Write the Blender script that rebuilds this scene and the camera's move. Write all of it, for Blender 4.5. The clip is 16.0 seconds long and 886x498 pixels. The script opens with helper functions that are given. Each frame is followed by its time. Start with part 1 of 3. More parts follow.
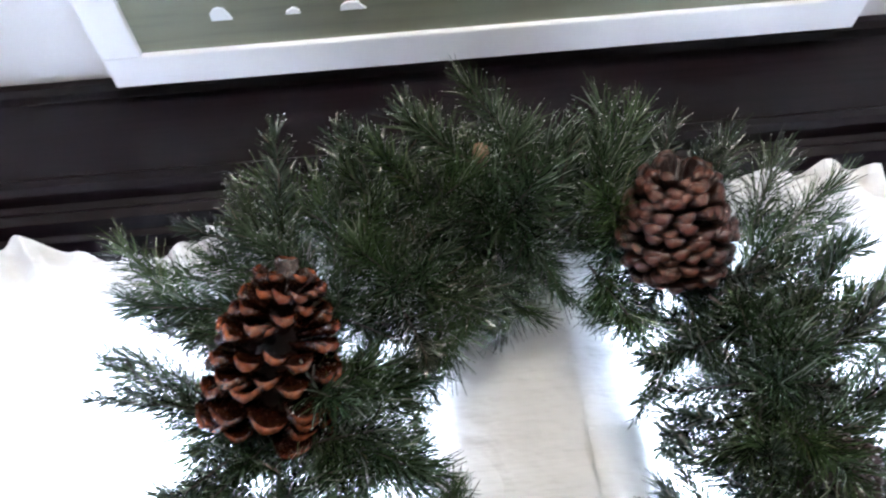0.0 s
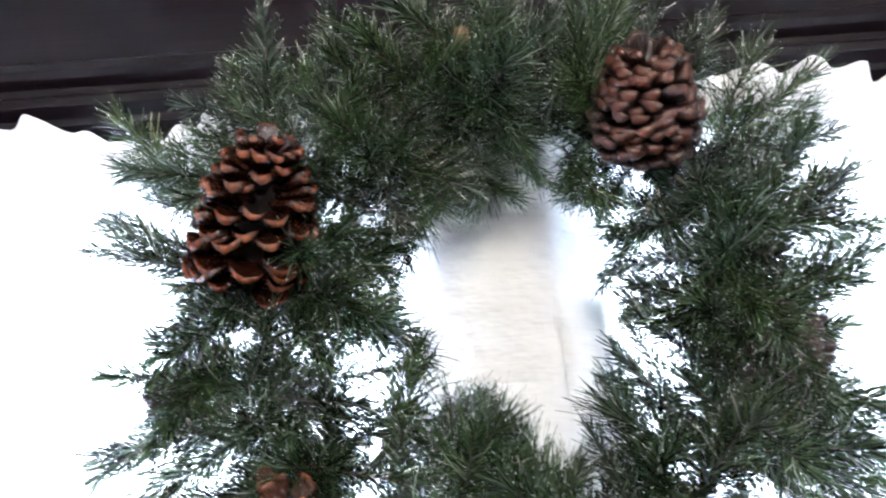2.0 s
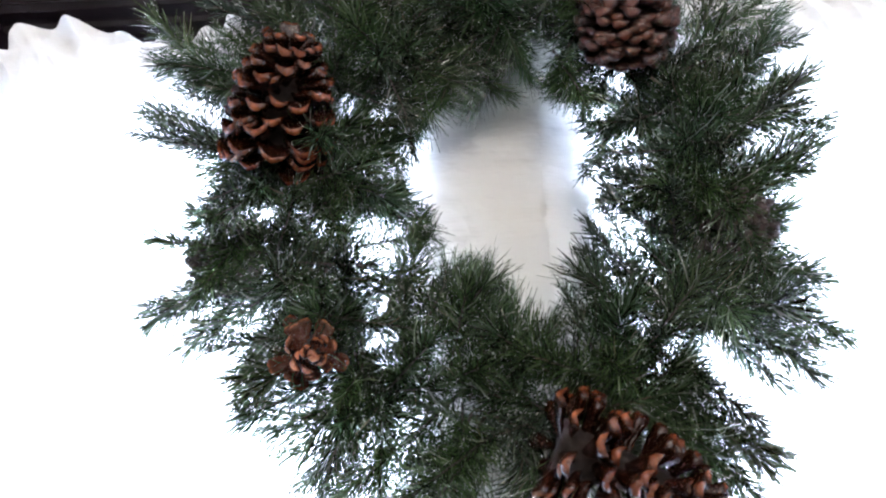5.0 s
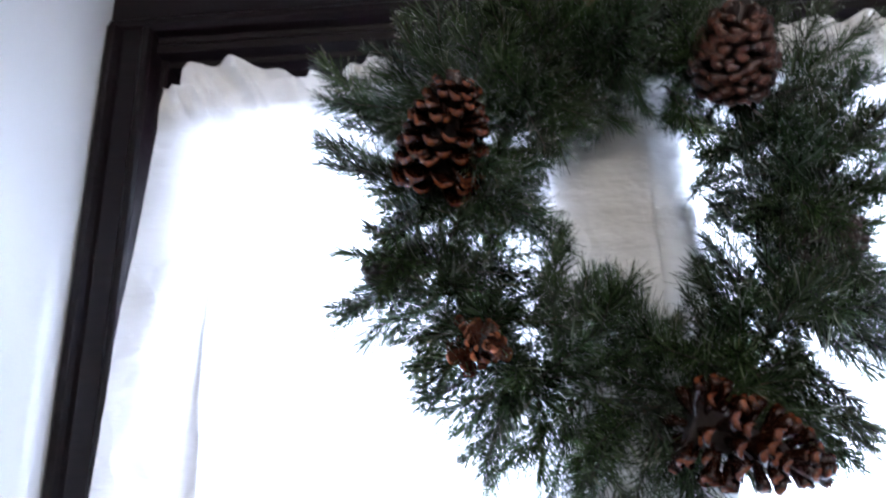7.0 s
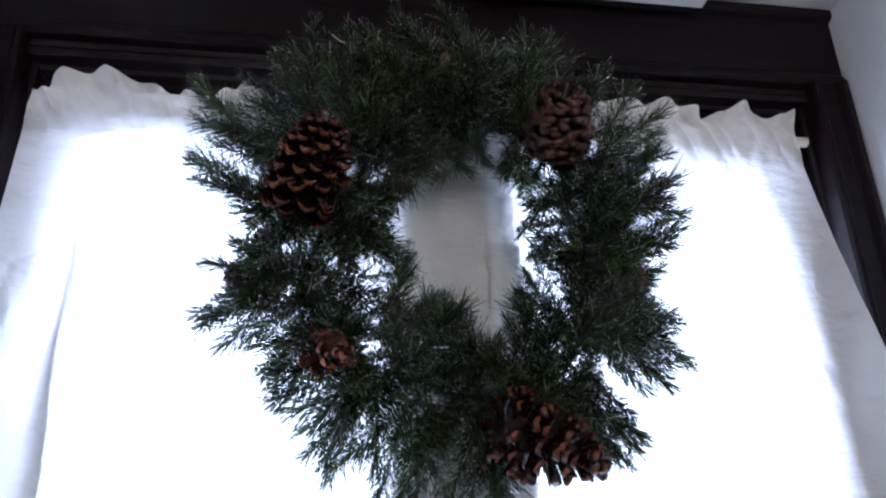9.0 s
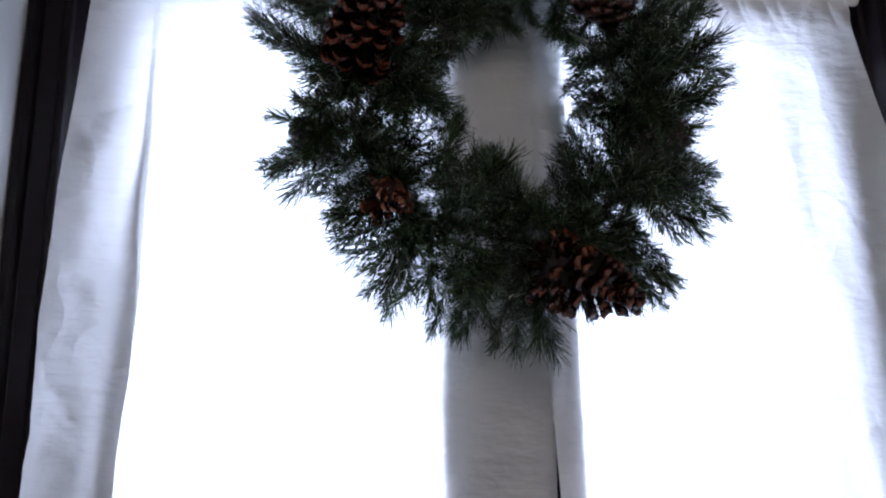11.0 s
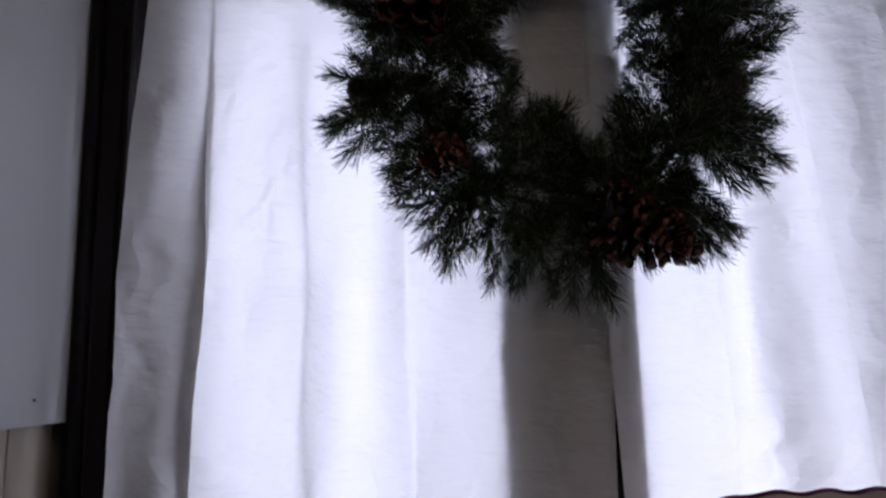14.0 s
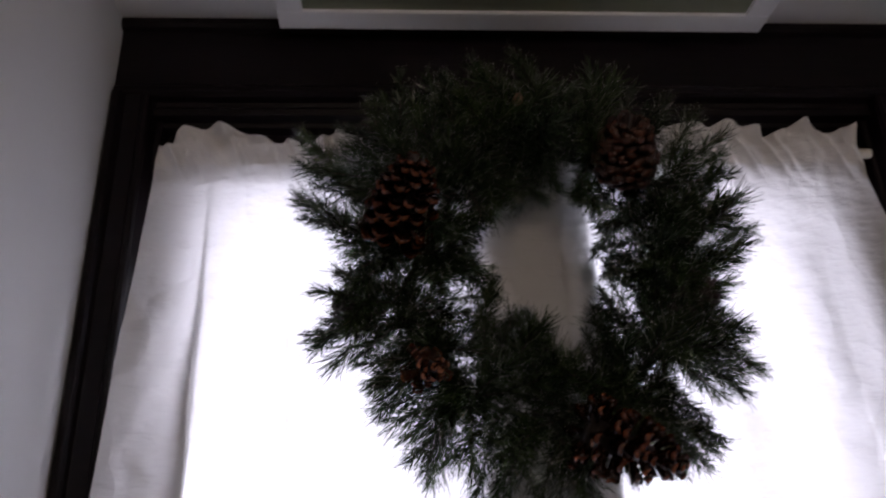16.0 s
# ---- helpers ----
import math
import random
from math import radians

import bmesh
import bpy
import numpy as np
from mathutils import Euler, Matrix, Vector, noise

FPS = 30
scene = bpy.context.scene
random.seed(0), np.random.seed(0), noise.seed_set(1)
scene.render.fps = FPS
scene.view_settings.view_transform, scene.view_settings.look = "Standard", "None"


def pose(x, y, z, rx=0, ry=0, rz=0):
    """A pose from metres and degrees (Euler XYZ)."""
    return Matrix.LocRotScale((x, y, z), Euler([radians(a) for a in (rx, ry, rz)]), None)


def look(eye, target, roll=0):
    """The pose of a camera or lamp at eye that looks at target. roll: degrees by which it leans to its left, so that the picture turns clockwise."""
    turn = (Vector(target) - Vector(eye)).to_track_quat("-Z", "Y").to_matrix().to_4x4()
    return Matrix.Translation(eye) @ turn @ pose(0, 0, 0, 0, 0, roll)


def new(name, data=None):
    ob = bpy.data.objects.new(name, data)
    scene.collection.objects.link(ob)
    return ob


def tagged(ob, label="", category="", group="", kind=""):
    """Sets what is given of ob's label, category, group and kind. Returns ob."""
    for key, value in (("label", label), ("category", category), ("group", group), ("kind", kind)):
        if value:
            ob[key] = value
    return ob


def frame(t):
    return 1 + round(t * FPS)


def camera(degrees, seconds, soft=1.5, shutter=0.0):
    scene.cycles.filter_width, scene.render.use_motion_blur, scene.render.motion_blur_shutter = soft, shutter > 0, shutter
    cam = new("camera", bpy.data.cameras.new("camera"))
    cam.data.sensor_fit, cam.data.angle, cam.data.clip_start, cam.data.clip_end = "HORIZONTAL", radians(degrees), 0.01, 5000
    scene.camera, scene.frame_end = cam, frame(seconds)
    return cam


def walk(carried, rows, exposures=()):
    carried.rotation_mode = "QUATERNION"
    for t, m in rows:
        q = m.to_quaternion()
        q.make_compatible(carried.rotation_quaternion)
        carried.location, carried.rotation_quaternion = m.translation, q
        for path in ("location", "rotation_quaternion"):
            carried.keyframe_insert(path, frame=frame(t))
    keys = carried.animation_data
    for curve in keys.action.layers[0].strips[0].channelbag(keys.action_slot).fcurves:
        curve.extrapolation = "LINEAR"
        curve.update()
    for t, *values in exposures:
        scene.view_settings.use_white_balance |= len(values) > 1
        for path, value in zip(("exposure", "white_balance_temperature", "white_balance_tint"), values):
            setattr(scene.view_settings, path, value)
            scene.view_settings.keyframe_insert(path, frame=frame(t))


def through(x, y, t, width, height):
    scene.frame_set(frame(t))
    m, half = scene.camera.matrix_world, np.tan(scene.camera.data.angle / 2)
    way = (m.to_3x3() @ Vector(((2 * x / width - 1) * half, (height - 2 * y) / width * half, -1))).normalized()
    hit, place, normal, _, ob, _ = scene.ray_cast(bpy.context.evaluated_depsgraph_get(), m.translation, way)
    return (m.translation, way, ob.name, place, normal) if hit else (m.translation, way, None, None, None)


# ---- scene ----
cam = camera(61.5, 16.0, soft=2.1, shutter=0.5)
PATH = [
    (0, (0.232, -0.58, 1.741), (0.302, 1.144, 2.752), -6.4),
    (0.5, (0.226, -0.578, 1.722), (0.201, 1.148, 2.733), -4.5),
    (1, (0.231, -0.578, 1.707), (0.152, 1.169, 2.677), -3.3),
    (1.5, (0.248, -0.58, 1.688), (0.184, 1.198, 2.602), -3.3),
    (2, (0.267, -0.581, 1.68), (0.253, 1.218, 2.553), -3.7),
    (2.5, (0.283, -0.581, 1.669), (0.346, 1.232, 2.511), -4.7),
    (3, (0.283, -0.588, 1.658), (0.378, 1.232, 2.48), -4.3),
    (3.5, (0.284, -0.601, 1.648), (0.366, 1.226, 2.457), -3.3),
    (4, (0.28, -0.615, 1.638), (0.314, 1.224, 2.423), -2.5),
    (6.5, (0.214, -0.727, 1.597), (0.11, 1.189, 2.163), -2.7),
    (7, (0.16, -0.767, 1.596), (0.061, 1.115, 2.266), -2.0),
    (7.5, (0.129, -0.798, 1.59), (0.126, 1.063, 2.324), -1.3),
    (8, (0.132, -0.824, 1.586), (0.206, 1.027, 2.34), -0.4),
    (8.5, (0.143, -0.84, 1.575), (0.374, 0.997, 2.331), -1.0),
    (9, (0.144, -0.863, 1.56), (0.468, 0.976, 2.276), -2.1),
    (9.5, (0.137, -0.887, 1.537), (0.431, 0.984, 2.18), -2.4),
    (10, (0.129, -0.897, 1.523), (0.391, 1.008, 2.075), -1.7),
    (12.5, (0.118, -0.92, 1.485), (0.313, 1.043, 1.819), -1.2),
    (13, (0.119, -0.919, 1.48), (0.295, 1.049, 1.788), -0.8),
    (13.5, (0.111, -0.918, 1.476), (0.27, 1.054, 1.771), -0.6),
    (14, (0.103, -0.922, 1.485), (0.214, 1.045, 1.826), -1.4),
    (14.5, (0.108, -0.927, 1.495), (0.147, 1.014, 1.974), -1.0),
    (15, (0.106, -0.94, 1.51), (0.136, 0.964, 2.12), -0.5),
    (15.5, (0.108, -0.949, 1.52), (0.161, 0.922, 2.224), -1.2),
    (16, (0.116, -0.951, 1.533), (0.252, 0.89, 2.302), -2.3),
]
EXPOSE = [(0, 2.2, 6050, 10), (1, 2.55, 6030, 10), (2, 2.72, 6000, 10), (3, 2.62, 6000, 11), (4, 2.28, 6100, 11), (6.3, 1.75, 6050, 12), (7, 1.2, 5950, 13), (8, 0.76, 5800, 14), (9, 0.58, 5750, 14), (10, 0.37, 5800, 14), (10.6, 0.1, 5850, 15), (12.3, -1.4, 6250, 16), (13, -1.64, 6300, 18), (14, -1.70, 6550, 23), (14.5, -1.64, 6800, 24), (15, -1.36, 7000, 24), (15.5, -1.12, 7050, 24), (16, -0.97, 7150, 24)]
walk(cam, [(t, look(eye, target, roll)) for t, eye, target, roll in PATH], EXPOSE)

# ---- world and lights ----
world = bpy.data.worlds.new("sky")
scene.world = world
world.use_nodes = True
wn = world.node_tree
sky = wn.nodes.new("ShaderNodeTexSky")
sky.sky_type, sky.sun_disc = "NISHITA", False
sky.sun_elevation, sky.sun_rotation = radians(35), radians(200)
wn.links.new(sky.outputs[0], wn.nodes["Background"].inputs[0])
wn.nodes["Background"].inputs[1].default_value = 0.1


def area_lamp(name, eye, target, width, height, watts, colour):
    data = bpy.data.lights.new(name, "AREA")
    data.shape, data.size, data.size_y, data.energy, data.color = "RECTANGLE", width, height, watts, colour
    ob = new(name, data)
    ob.matrix_basis = look(eye, target)
    return ob


# daylight in the opening of the curtained window,
# in strips tuned to band the cloth bright and dim
for x0, x1, bright in ((-0.15, -0.02, 1.1), (-0.02, 0.08, 2.3), (0.08, 0.155, 1.1), (0.155, 0.21, 0.7), (0.40, 0.49, 3.50), (0.49, 0.64, 0.68), (0.64, 0.76, 1.15)):
    area_lamp("window_daylight", ((x0 + x1) / 2, 0.235, 1.58), ((x0 + x1) / 2, -1, 1.56), x1 - x0, 1.0, 25.5 * bright * (x1 - x0), (0.75, 0.835, 1.0))
# warm front light at an unseen window opening added in the far wall
area_lamp("added_room_light", (0.32, -4.0, 1.55), (0.32, 0, 1.60), 1.15, 1.15, 5.6, (1.0, 0.93, 0.86))


# added unseen fill above the camera; it drops the wreath's shadow down the cloth
lamp_data = bpy.data.lights.new("unseen_fill_light", "POINT")
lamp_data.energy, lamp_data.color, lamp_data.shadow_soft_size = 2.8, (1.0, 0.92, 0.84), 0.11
new("unseen_fill_light", lamp_data).location = (0.42, -1.12, 2.16)


# ---- materials ----
class Mat:
    """A node material round one Principled shader."""

    def __init__(self, name, colour, rough=0.6, spec=0.5, metal=0.0):
        self.m = bpy.data.materials.new(name)
        self.m.use_nodes = True
        self.t = self.m.node_tree
        self.b = self.t.nodes["Principled BSDF"]
        self.b.inputs["Base Color"].default_value = (*colour, 1)
        self.b.inputs["Roughness"].default_value = rough
        self.b.inputs["Specular IOR Level"].default_value = spec
        self.b.inputs["Metallic"].default_value = metal

    def node(self, kind, **sockets):
        n = self.t.nodes.new(kind)
        for k, v in sockets.items():
            n.inputs[k].default_value = v
        return n

    def link(self, a, b):
        self.t.links.new(a, b)

    def coords(self, stretch=(1, 1, 1), of="Object"):
        c, mp = self.node("ShaderNodeTexCoord"), self.node("ShaderNodeMapping", Scale=stretch)
        self.link(c.outputs[of], mp.inputs["Vector"])
        return mp.outputs[0]

    def noise(self, scale, detail=4.0, rough=0.55, stretch=(1, 1, 1)):
        n = self.node("ShaderNodeTexNoise", Scale=scale, Detail=detail, Roughness=rough)
        self.link(self.coords(stretch), n.inputs["Vector"])
        return n.outputs["Fac"]

    def ramp(self, fac, stops):
        r = self.node("ShaderNodeValToRGB")
        while len(r.color_ramp.elements) < len(stops):
            r.color_ramp.elements.new(0.5)
        for e, (p, c) in zip(r.color_ramp.elements, stops):
            e.position, e.color = p, (*c, 1)
        self.link(fac, r.inputs["Fac"])
        return r.outputs["Color"]

    def mix(self, fac, a, b, how="MIX"):
        x = self.node("ShaderNodeMix")
        x.data_type, x.blend_type = "RGBA", how
        for sock, v in ((x.inputs[0], fac), (x.inputs[6], a), (x.inputs[7], b)):
            if isinstance(v, (int, float)):
                sock.default_value = v
            elif isinstance(v, tuple):
                sock.default_value = (*v, 1)
            else:
                self.link(v, sock)
        return x.outputs[2]

    def colour(self, c):
        self.link(c, self.b.inputs["Base Color"])

    def bump(self, *pairs):
        last = None
        for height, strength, distance in pairs:
            n = self.node("ShaderNodeBump", Strength=strength, Distance=distance)
            self.link(height, n.inputs["Height"])
            if last:
                self.link(last, n.inputs["Normal"])
            last = n.outputs["Normal"]
        self.link(last, self.b.inputs["Normal"])
        return last

    def random(self):
        return self.node("ShaderNodeObjectInfo").outputs["Random"]

    def island(self):
        return self.node("ShaderNodeNewGeometry").outputs["Random Per Island"]


def paint(name, colour, dark, rough=0.55):
    m = Mat(name, colour, rough, 0.35)
    m.colour(m.mix(m.ramp(m.noise(3.0, 6), [(0.35, (0, 0, 0)), (0.75, (1, 1, 1))]), colour, dark))
    m.bump((m.noise(26, 5), 0.25, 0.004), (m.noise(260, 3), 0.2, 0.001))
    return m.m


wall_mat = paint("wall_paint", (0.62, 0.63, 0.64), (0.57, 0.58, 0.59))
ceiling_mat = paint("ceiling_paint", (0.78, 0.77, 0.75), (0.73, 0.72, 0.70), 0.7)
trim_mat = paint("white_trim_paint", (0.80, 0.80, 0.80), (0.75, 0.75, 0.75), 0.4)


def dark_wood():
    m = Mat("dark_stained_wood", (0.02, 0.012, 0.014), 0.3, 0.22)
    grain = m.noise(16, 8, 0.6, (0.25, 6, 6))
    m.colour(m.ramp(grain, [(0.3, (0.003, 0.0014, 0.0022)), (0.55, (0.006, 0.0028, 0.004)), (0.8, (0.012, 0.0055, 0.007))]))
    m.link(m.ramp(m.noise(9, 5), [(0.3, (0.28,) * 3), (0.8, (0.50,) * 3)]), m.b.inputs["Roughness"])
    m.bump((grain, 0.25, 0.002), (m.noise(120, 4), 0.15, 0.001))
    return m.m


wood_mat = dark_wood()


def cloth(name, through):
    m = Mat(name, (0.84, 0.83, 0.80), 0.9, 0.1)
    slub = m.noise(70, 4, 0.6, (0.22, 1, 7))
    weave = m.noise(900, 2, 0.5, (1, 1, 1))
    colour = m.mix(m.ramp(slub, [(0.58, (0, 0, 0)), (0.78, (1, 1, 1))]), (0.85, 0.84, 0.82), (0.77, 0.76, 0.74))
    m.colour(colour)
    fold = m.node("ShaderNodeMath")
    fold.operation = "ABSOLUTE"
    shift = m.node("ShaderNodeMath")
    shift.operation = "SUBTRACT"
    m.link(m.noise(6.5, 2, 0.4, (1.3, 0.3, 0.9)), shift.inputs[0])
    shift.inputs[1].default_value = 0.5
    m.link(shift.outputs[0], fold.inputs[0])
    sharp = m.ramp(fold.outputs[0], [(0.0, (0, 0, 0)), (0.05, (0.6,) * 3), (0.2, (1, 1, 1))])
    normal = m.bump((sharp, 0.28, 0.009), (slub, 0.3, 0.0018), (m.noise(7, 4, 0.5, (1, 1, 0.6)), 0.6, 0.02), (m.noise(24, 3, 0.5, (0.6, 1, 1.4)), 0.8, 0.012), (weave, 0.25, 0.0006))
    thin = m.node("ShaderNodeBsdfTranslucent")
    m.link(m.mix(1.0, colour, (0.93, 0.95, 1.0), "MULTIPLY"), thin.inputs["Color"])
    m.link(normal, thin.inputs["Normal"])
    both = m.node("ShaderNodeMixShader", Fac=through)
    m.link(m.b.outputs[0], both.inputs[1])
    m.link(thin.outputs[0], both.inputs[2])
    m.link(both.outputs[0], m.t.nodes["Material Output"].inputs["Surface"])
    return m.m


cloth_mat = cloth("white_curtain_cloth", 0.42)
double_cloth_mat = cloth("doubled_curtain_cloth", 0.14)  # two layers let less light through


def needle(name, dark, mid, light, rough):
    m = Mat(name, mid, rough, 0.85)
    # the pale stops near the end put glints into the needle colour
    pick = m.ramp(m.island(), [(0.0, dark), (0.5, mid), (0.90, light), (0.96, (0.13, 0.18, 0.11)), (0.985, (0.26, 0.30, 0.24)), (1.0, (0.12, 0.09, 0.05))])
    tone = m.mix(1.0, pick, m.ramp(m.random(), [(0.0, (1.0, 1.0, 0.75)), (0.25, (0.95, 0.95, 0.85)), (0.6, (0.80, 0.85, 0.95)), (0.85, (0.85, 0.72, 0.72)), (1.0, (0.62, 0.56, 0.66))]), "MULTIPLY")
    m.colour(tone)
    thin = m.node("ShaderNodeBsdfTranslucent")
    m.link(pick, thin.inputs["Color"])
    both = m.node("ShaderNodeMixShader", Fac=0.12)
    m.link(m.b.outputs[0], both.inputs[1])
    m.link(thin.outputs[0], both.inputs[2])
    m.link(both.outputs[0], m.t.nodes["Material Output"].inputs["Surface"])
    return m.m


pine_mat = needle("pine_needle_green", (0.016, 0.030, 0.012), (0.032, 0.058, 0.024), (0.072, 0.112, 0.056), 0.20)
spruce_mat = needle("blue_green_needle", (0.018, 0.029, 0.018), (0.036, 0.053, 0.033), (0.076, 0.100, 0.074), 0.20)


# sparkle at the needle tips, painted as near-white colour
tip_mat = Mat("glint_needle_tip", (0.74, 0.78, 0.74), 0.2, 0.8).m


def woody(name, base, tip, reach, rough, dust=0.0):
    m = Mat(name, tip, rough, 0.5)
    c = m.node("ShaderNodeTexCoord")
    sep = m.node("ShaderNodeSeparateXYZ")
    m.link(c.outputs["Object"], sep.inputs[0])
    scaled = m.node("ShaderNodeMath")
    scaled.operation = "DIVIDE"
    m.link(sep.outputs["X"], scaled.inputs[0])
    scaled.inputs[1].default_value = reach
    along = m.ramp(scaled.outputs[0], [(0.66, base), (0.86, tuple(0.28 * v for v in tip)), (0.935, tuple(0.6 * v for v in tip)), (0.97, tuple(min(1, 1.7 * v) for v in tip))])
    shade = m.ramp(m.random(), [(0.0, (0.55, 0.5, 0.5)), (1.0, (1.0, 1.0, 1.0))])
    c2 = m.mix(1.0, along, shade, "MULTIPLY")
    worn = m.mix(m.ramp(m.noise(300, 4), [(0.42, (0, 0, 0)), (0.7, (0.8, 0.8, 0.8))]), c2, tuple(0.25 * v for v in tip))
    m.colour(m.mix(m.ramp(m.noise(650, 3), [(0.60, (0, 0, 0)), (0.66, (dust,) * 3)]), worn, (0.34, 0.28, 0.24)))
    m.bump((m.noise(160, 3), 0.6, 0.003), (m.noise(420, 4, 0.6, (0.4, 1.5, 1)), 0.6, 0.0016))
    return m.m


# tan tips and dark bases; the shade between scales is partly in this colour
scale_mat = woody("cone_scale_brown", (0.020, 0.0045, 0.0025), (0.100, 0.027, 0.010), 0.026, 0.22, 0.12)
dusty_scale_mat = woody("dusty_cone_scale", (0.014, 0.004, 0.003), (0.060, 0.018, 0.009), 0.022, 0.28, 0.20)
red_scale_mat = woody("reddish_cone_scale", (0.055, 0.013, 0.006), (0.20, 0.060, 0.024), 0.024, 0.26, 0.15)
core_mat = woody("cone_core_brown", (0.012, 0.006, 0.004), (0.02, 0.009, 0.006), 0.05, 0.9)
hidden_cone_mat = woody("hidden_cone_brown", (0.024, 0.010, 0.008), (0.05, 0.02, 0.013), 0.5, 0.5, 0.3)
twig_mat = woody("twig_brown", (0.05, 0.035, 0.02), (0.07, 0.05, 0.03), 0.1, 0.7)
nub_mat = woody("pale_wood", (0.30, 0.17, 0.09), (0.42, 0.26, 0.14), 0.02, 0.6)
rod_mat = Mat("ivory_plastic", (0.72, 0.68, 0.60), 0.35).m
wire_mat = Mat("green_wire", (0.02, 0.04, 0.02), 0.4, 0.5, 0.3).m
nail_mat = Mat("dull_steel", (0.25, 0.24, 0.23), 0.4, 0.5, 1.0).m


def hatch():
    m = Mat("olive_panel", (0.20, 0.21, 0.15), 0.35, 0.4)
    streak = m.noise(5, 5, 0.6, (0.35, 7, 1))
    m.colour(m.ramp(streak, [(0.3, (0.15, 0.15, 0.12)), (0.5, (0.21, 0.22, 0.155)), (0.75, (0.245, 0.255, 0.185))]))
    m.bump((m.noise(60, 4), 0.15, 0.001))
    return m.m


hatch_mat = hatch()
mark_mat = paint("white_mark_paint", (0.82, 0.84, 0.86), (0.74, 0.78, 0.80))


def glazed(name, a, b, rough=0.25):
    m = Mat(name, a, rough, 0.5)
    m.colour(m.mix(m.noise(22, 5), a, b))
    m.bump((m.noise(70, 3), 0.08, 0.001))
    return m.m


tile_mat = glazed("beige_glazed_tile", (0.62, 0.55, 0.45), (0.54, 0.47, 0.38), 0.18)
grout_mat = paint("grey_grout", (0.42, 0.38, 0.33), (0.34, 0.31, 0.27), 0.9)
cream_mat = glazed("cream_ceramic", (0.80, 0.67, 0.60), (0.72, 0.60, 0.53))
rim_mat = glazed("dark_red_glaze", (0.13, 0.014, 0.06), (0.09, 0.012, 0.05), 0.2)
print_red = glazed("faded_red_print", (0.30, 0.06, 0.05), (0.42, 0.20, 0.14))
print_green = glazed("grey_green_print", (0.10, 0.10, 0.08), (0.30, 0.25, 0.19))
print_brown = glazed("brown_print", (0.12, 0.07, 0.05), (0.26, 0.18, 0.13))


def boards():
    m = Mat("brown_floor_board", (0.2, 0.11, 0.06), 0.4)
    m.colour(m.mix(m.noise(9, 6, 0.6, (8, 0.6, 1)), (0.14, 0.075, 0.04), (0.27, 0.16, 0.09)))
    return m.m


floor_mat = boards()
glass = Mat("window_glass", (1, 1, 1), 0.0)
glass.b.inputs["Transmission Weight"].default_value = 1.0
glass_mat = glass.m


# ---- mesh helpers ----
def finish(bm, name, material, smooth=False):
    me = bpy.data.meshes.new(name)
    bm.normal_update()
    bm.to_mesh(me)
    bm.free()
    if smooth:
        for p in me.polygons:
            p.use_smooth = True
    for mat in material if isinstance(material, (list, tuple)) else [material]:
        me.materials.append(mat)
    return me


def part(name, shape, material, parent=None, label="", at=None, smooth=False):
    """One mesh object, from a bmesh or from a mesh that others share, under parent."""
    me = finish(shape, name, material, smooth) if isinstance(shape, bmesh.types.BMesh) else shape
    ob = new(name, me)
    ob.parent = parent
    if at is not None:
        ob.matrix_basis = at
    return tagged(ob, label)


def box(x0, x1, y0, y1, z0, z1, bevel=0.0):
    bm = bmesh.new()
    bmesh.ops.create_cube(bm, size=1)
    bmesh.ops.transform(bm, matrix=Matrix.LocRotScale(((x0 + x1) / 2, (y0 + y1) / 2, (z0 + z1) / 2), None, (x1 - x0, y1 - y0, z1 - z0)), verts=bm.verts)
    if bevel:
        bmesh.ops.bevel(bm, geom=bm.edges[:], offset=bevel, segments=2, affect="EDGES", profile=0.6)
    return bm


def tube(points, radius, sides=8, taper=1.0):
    """A closed tube along points."""
    bm = bmesh.new()
    pts = [Vector(p) for p in points]
    rings = []
    for i, p in enumerate(pts):
        d = (pts[min(i + 1, len(pts) - 1)] - pts[max(i - 1, 0)]).normalized()
        a = d.orthogonal().normalized()
        b = d.cross(a)
        r = radius * (1 + (taper - 1) * i / (len(pts) - 1))
        rings.append([bm.verts.new(p + r * (math.cos(k) * a + math.sin(k) * b)) for k in [2 * math.pi * s / sides for s in range(sides)]])
    for q, w in zip(rings, rings[1:]):
        for s in range(sides):
            bm.faces.new((q[s], q[(s + 1) % sides], w[(s + 1) % sides], w[s]))
    bm.faces.new(rings[0][::-1])
    bm.faces.new(rings[-1])
    bmesh.ops.recalc_face_normals(bm, faces=bm.faces[:])
    return bm


def swept(profile, a, b, turn):
    """A moulding: the profile (pairs) carried from a to b along the axis; turn maps (p, q, s) to a place."""
    bm = bmesh.new()
    ends = [[bm.verts.new(turn(p, q, s)) for p, q in profile] for s in (a, b)]
    n = len(profile)
    for i in range(n):
        bm.faces.new((ends[0][i], ends[0][(i + 1) % n], ends[1][(i + 1) % n], ends[1][i]))
    bm.faces.new(ends[0][::-1])
    bm.faces.new(ends[1])
    bmesh.ops.recalc_face_normals(bm, faces=bm.faces[:])
    sharp = [e for e in bm.edges if len(e.link_faces) == 2 and e.calc_face_angle(0) > 0.5]
    bmesh.ops.bevel(bm, geom=sharp, offset=0.0012, segments=2, affect="EDGES", profile=0.6)
    return bm


# ---- the setting ----
XL, XR, ZC, ZS = -0.292, 0.932, 2.317, 1.06  # side walls, ceiling, window sill
YB = -4.0  # far end of the room


def setting(name, bm, mat, label, category, smooth=False):
    return tagged(part(name, bm, mat, None, "", None, smooth), label, category, "", "structure")


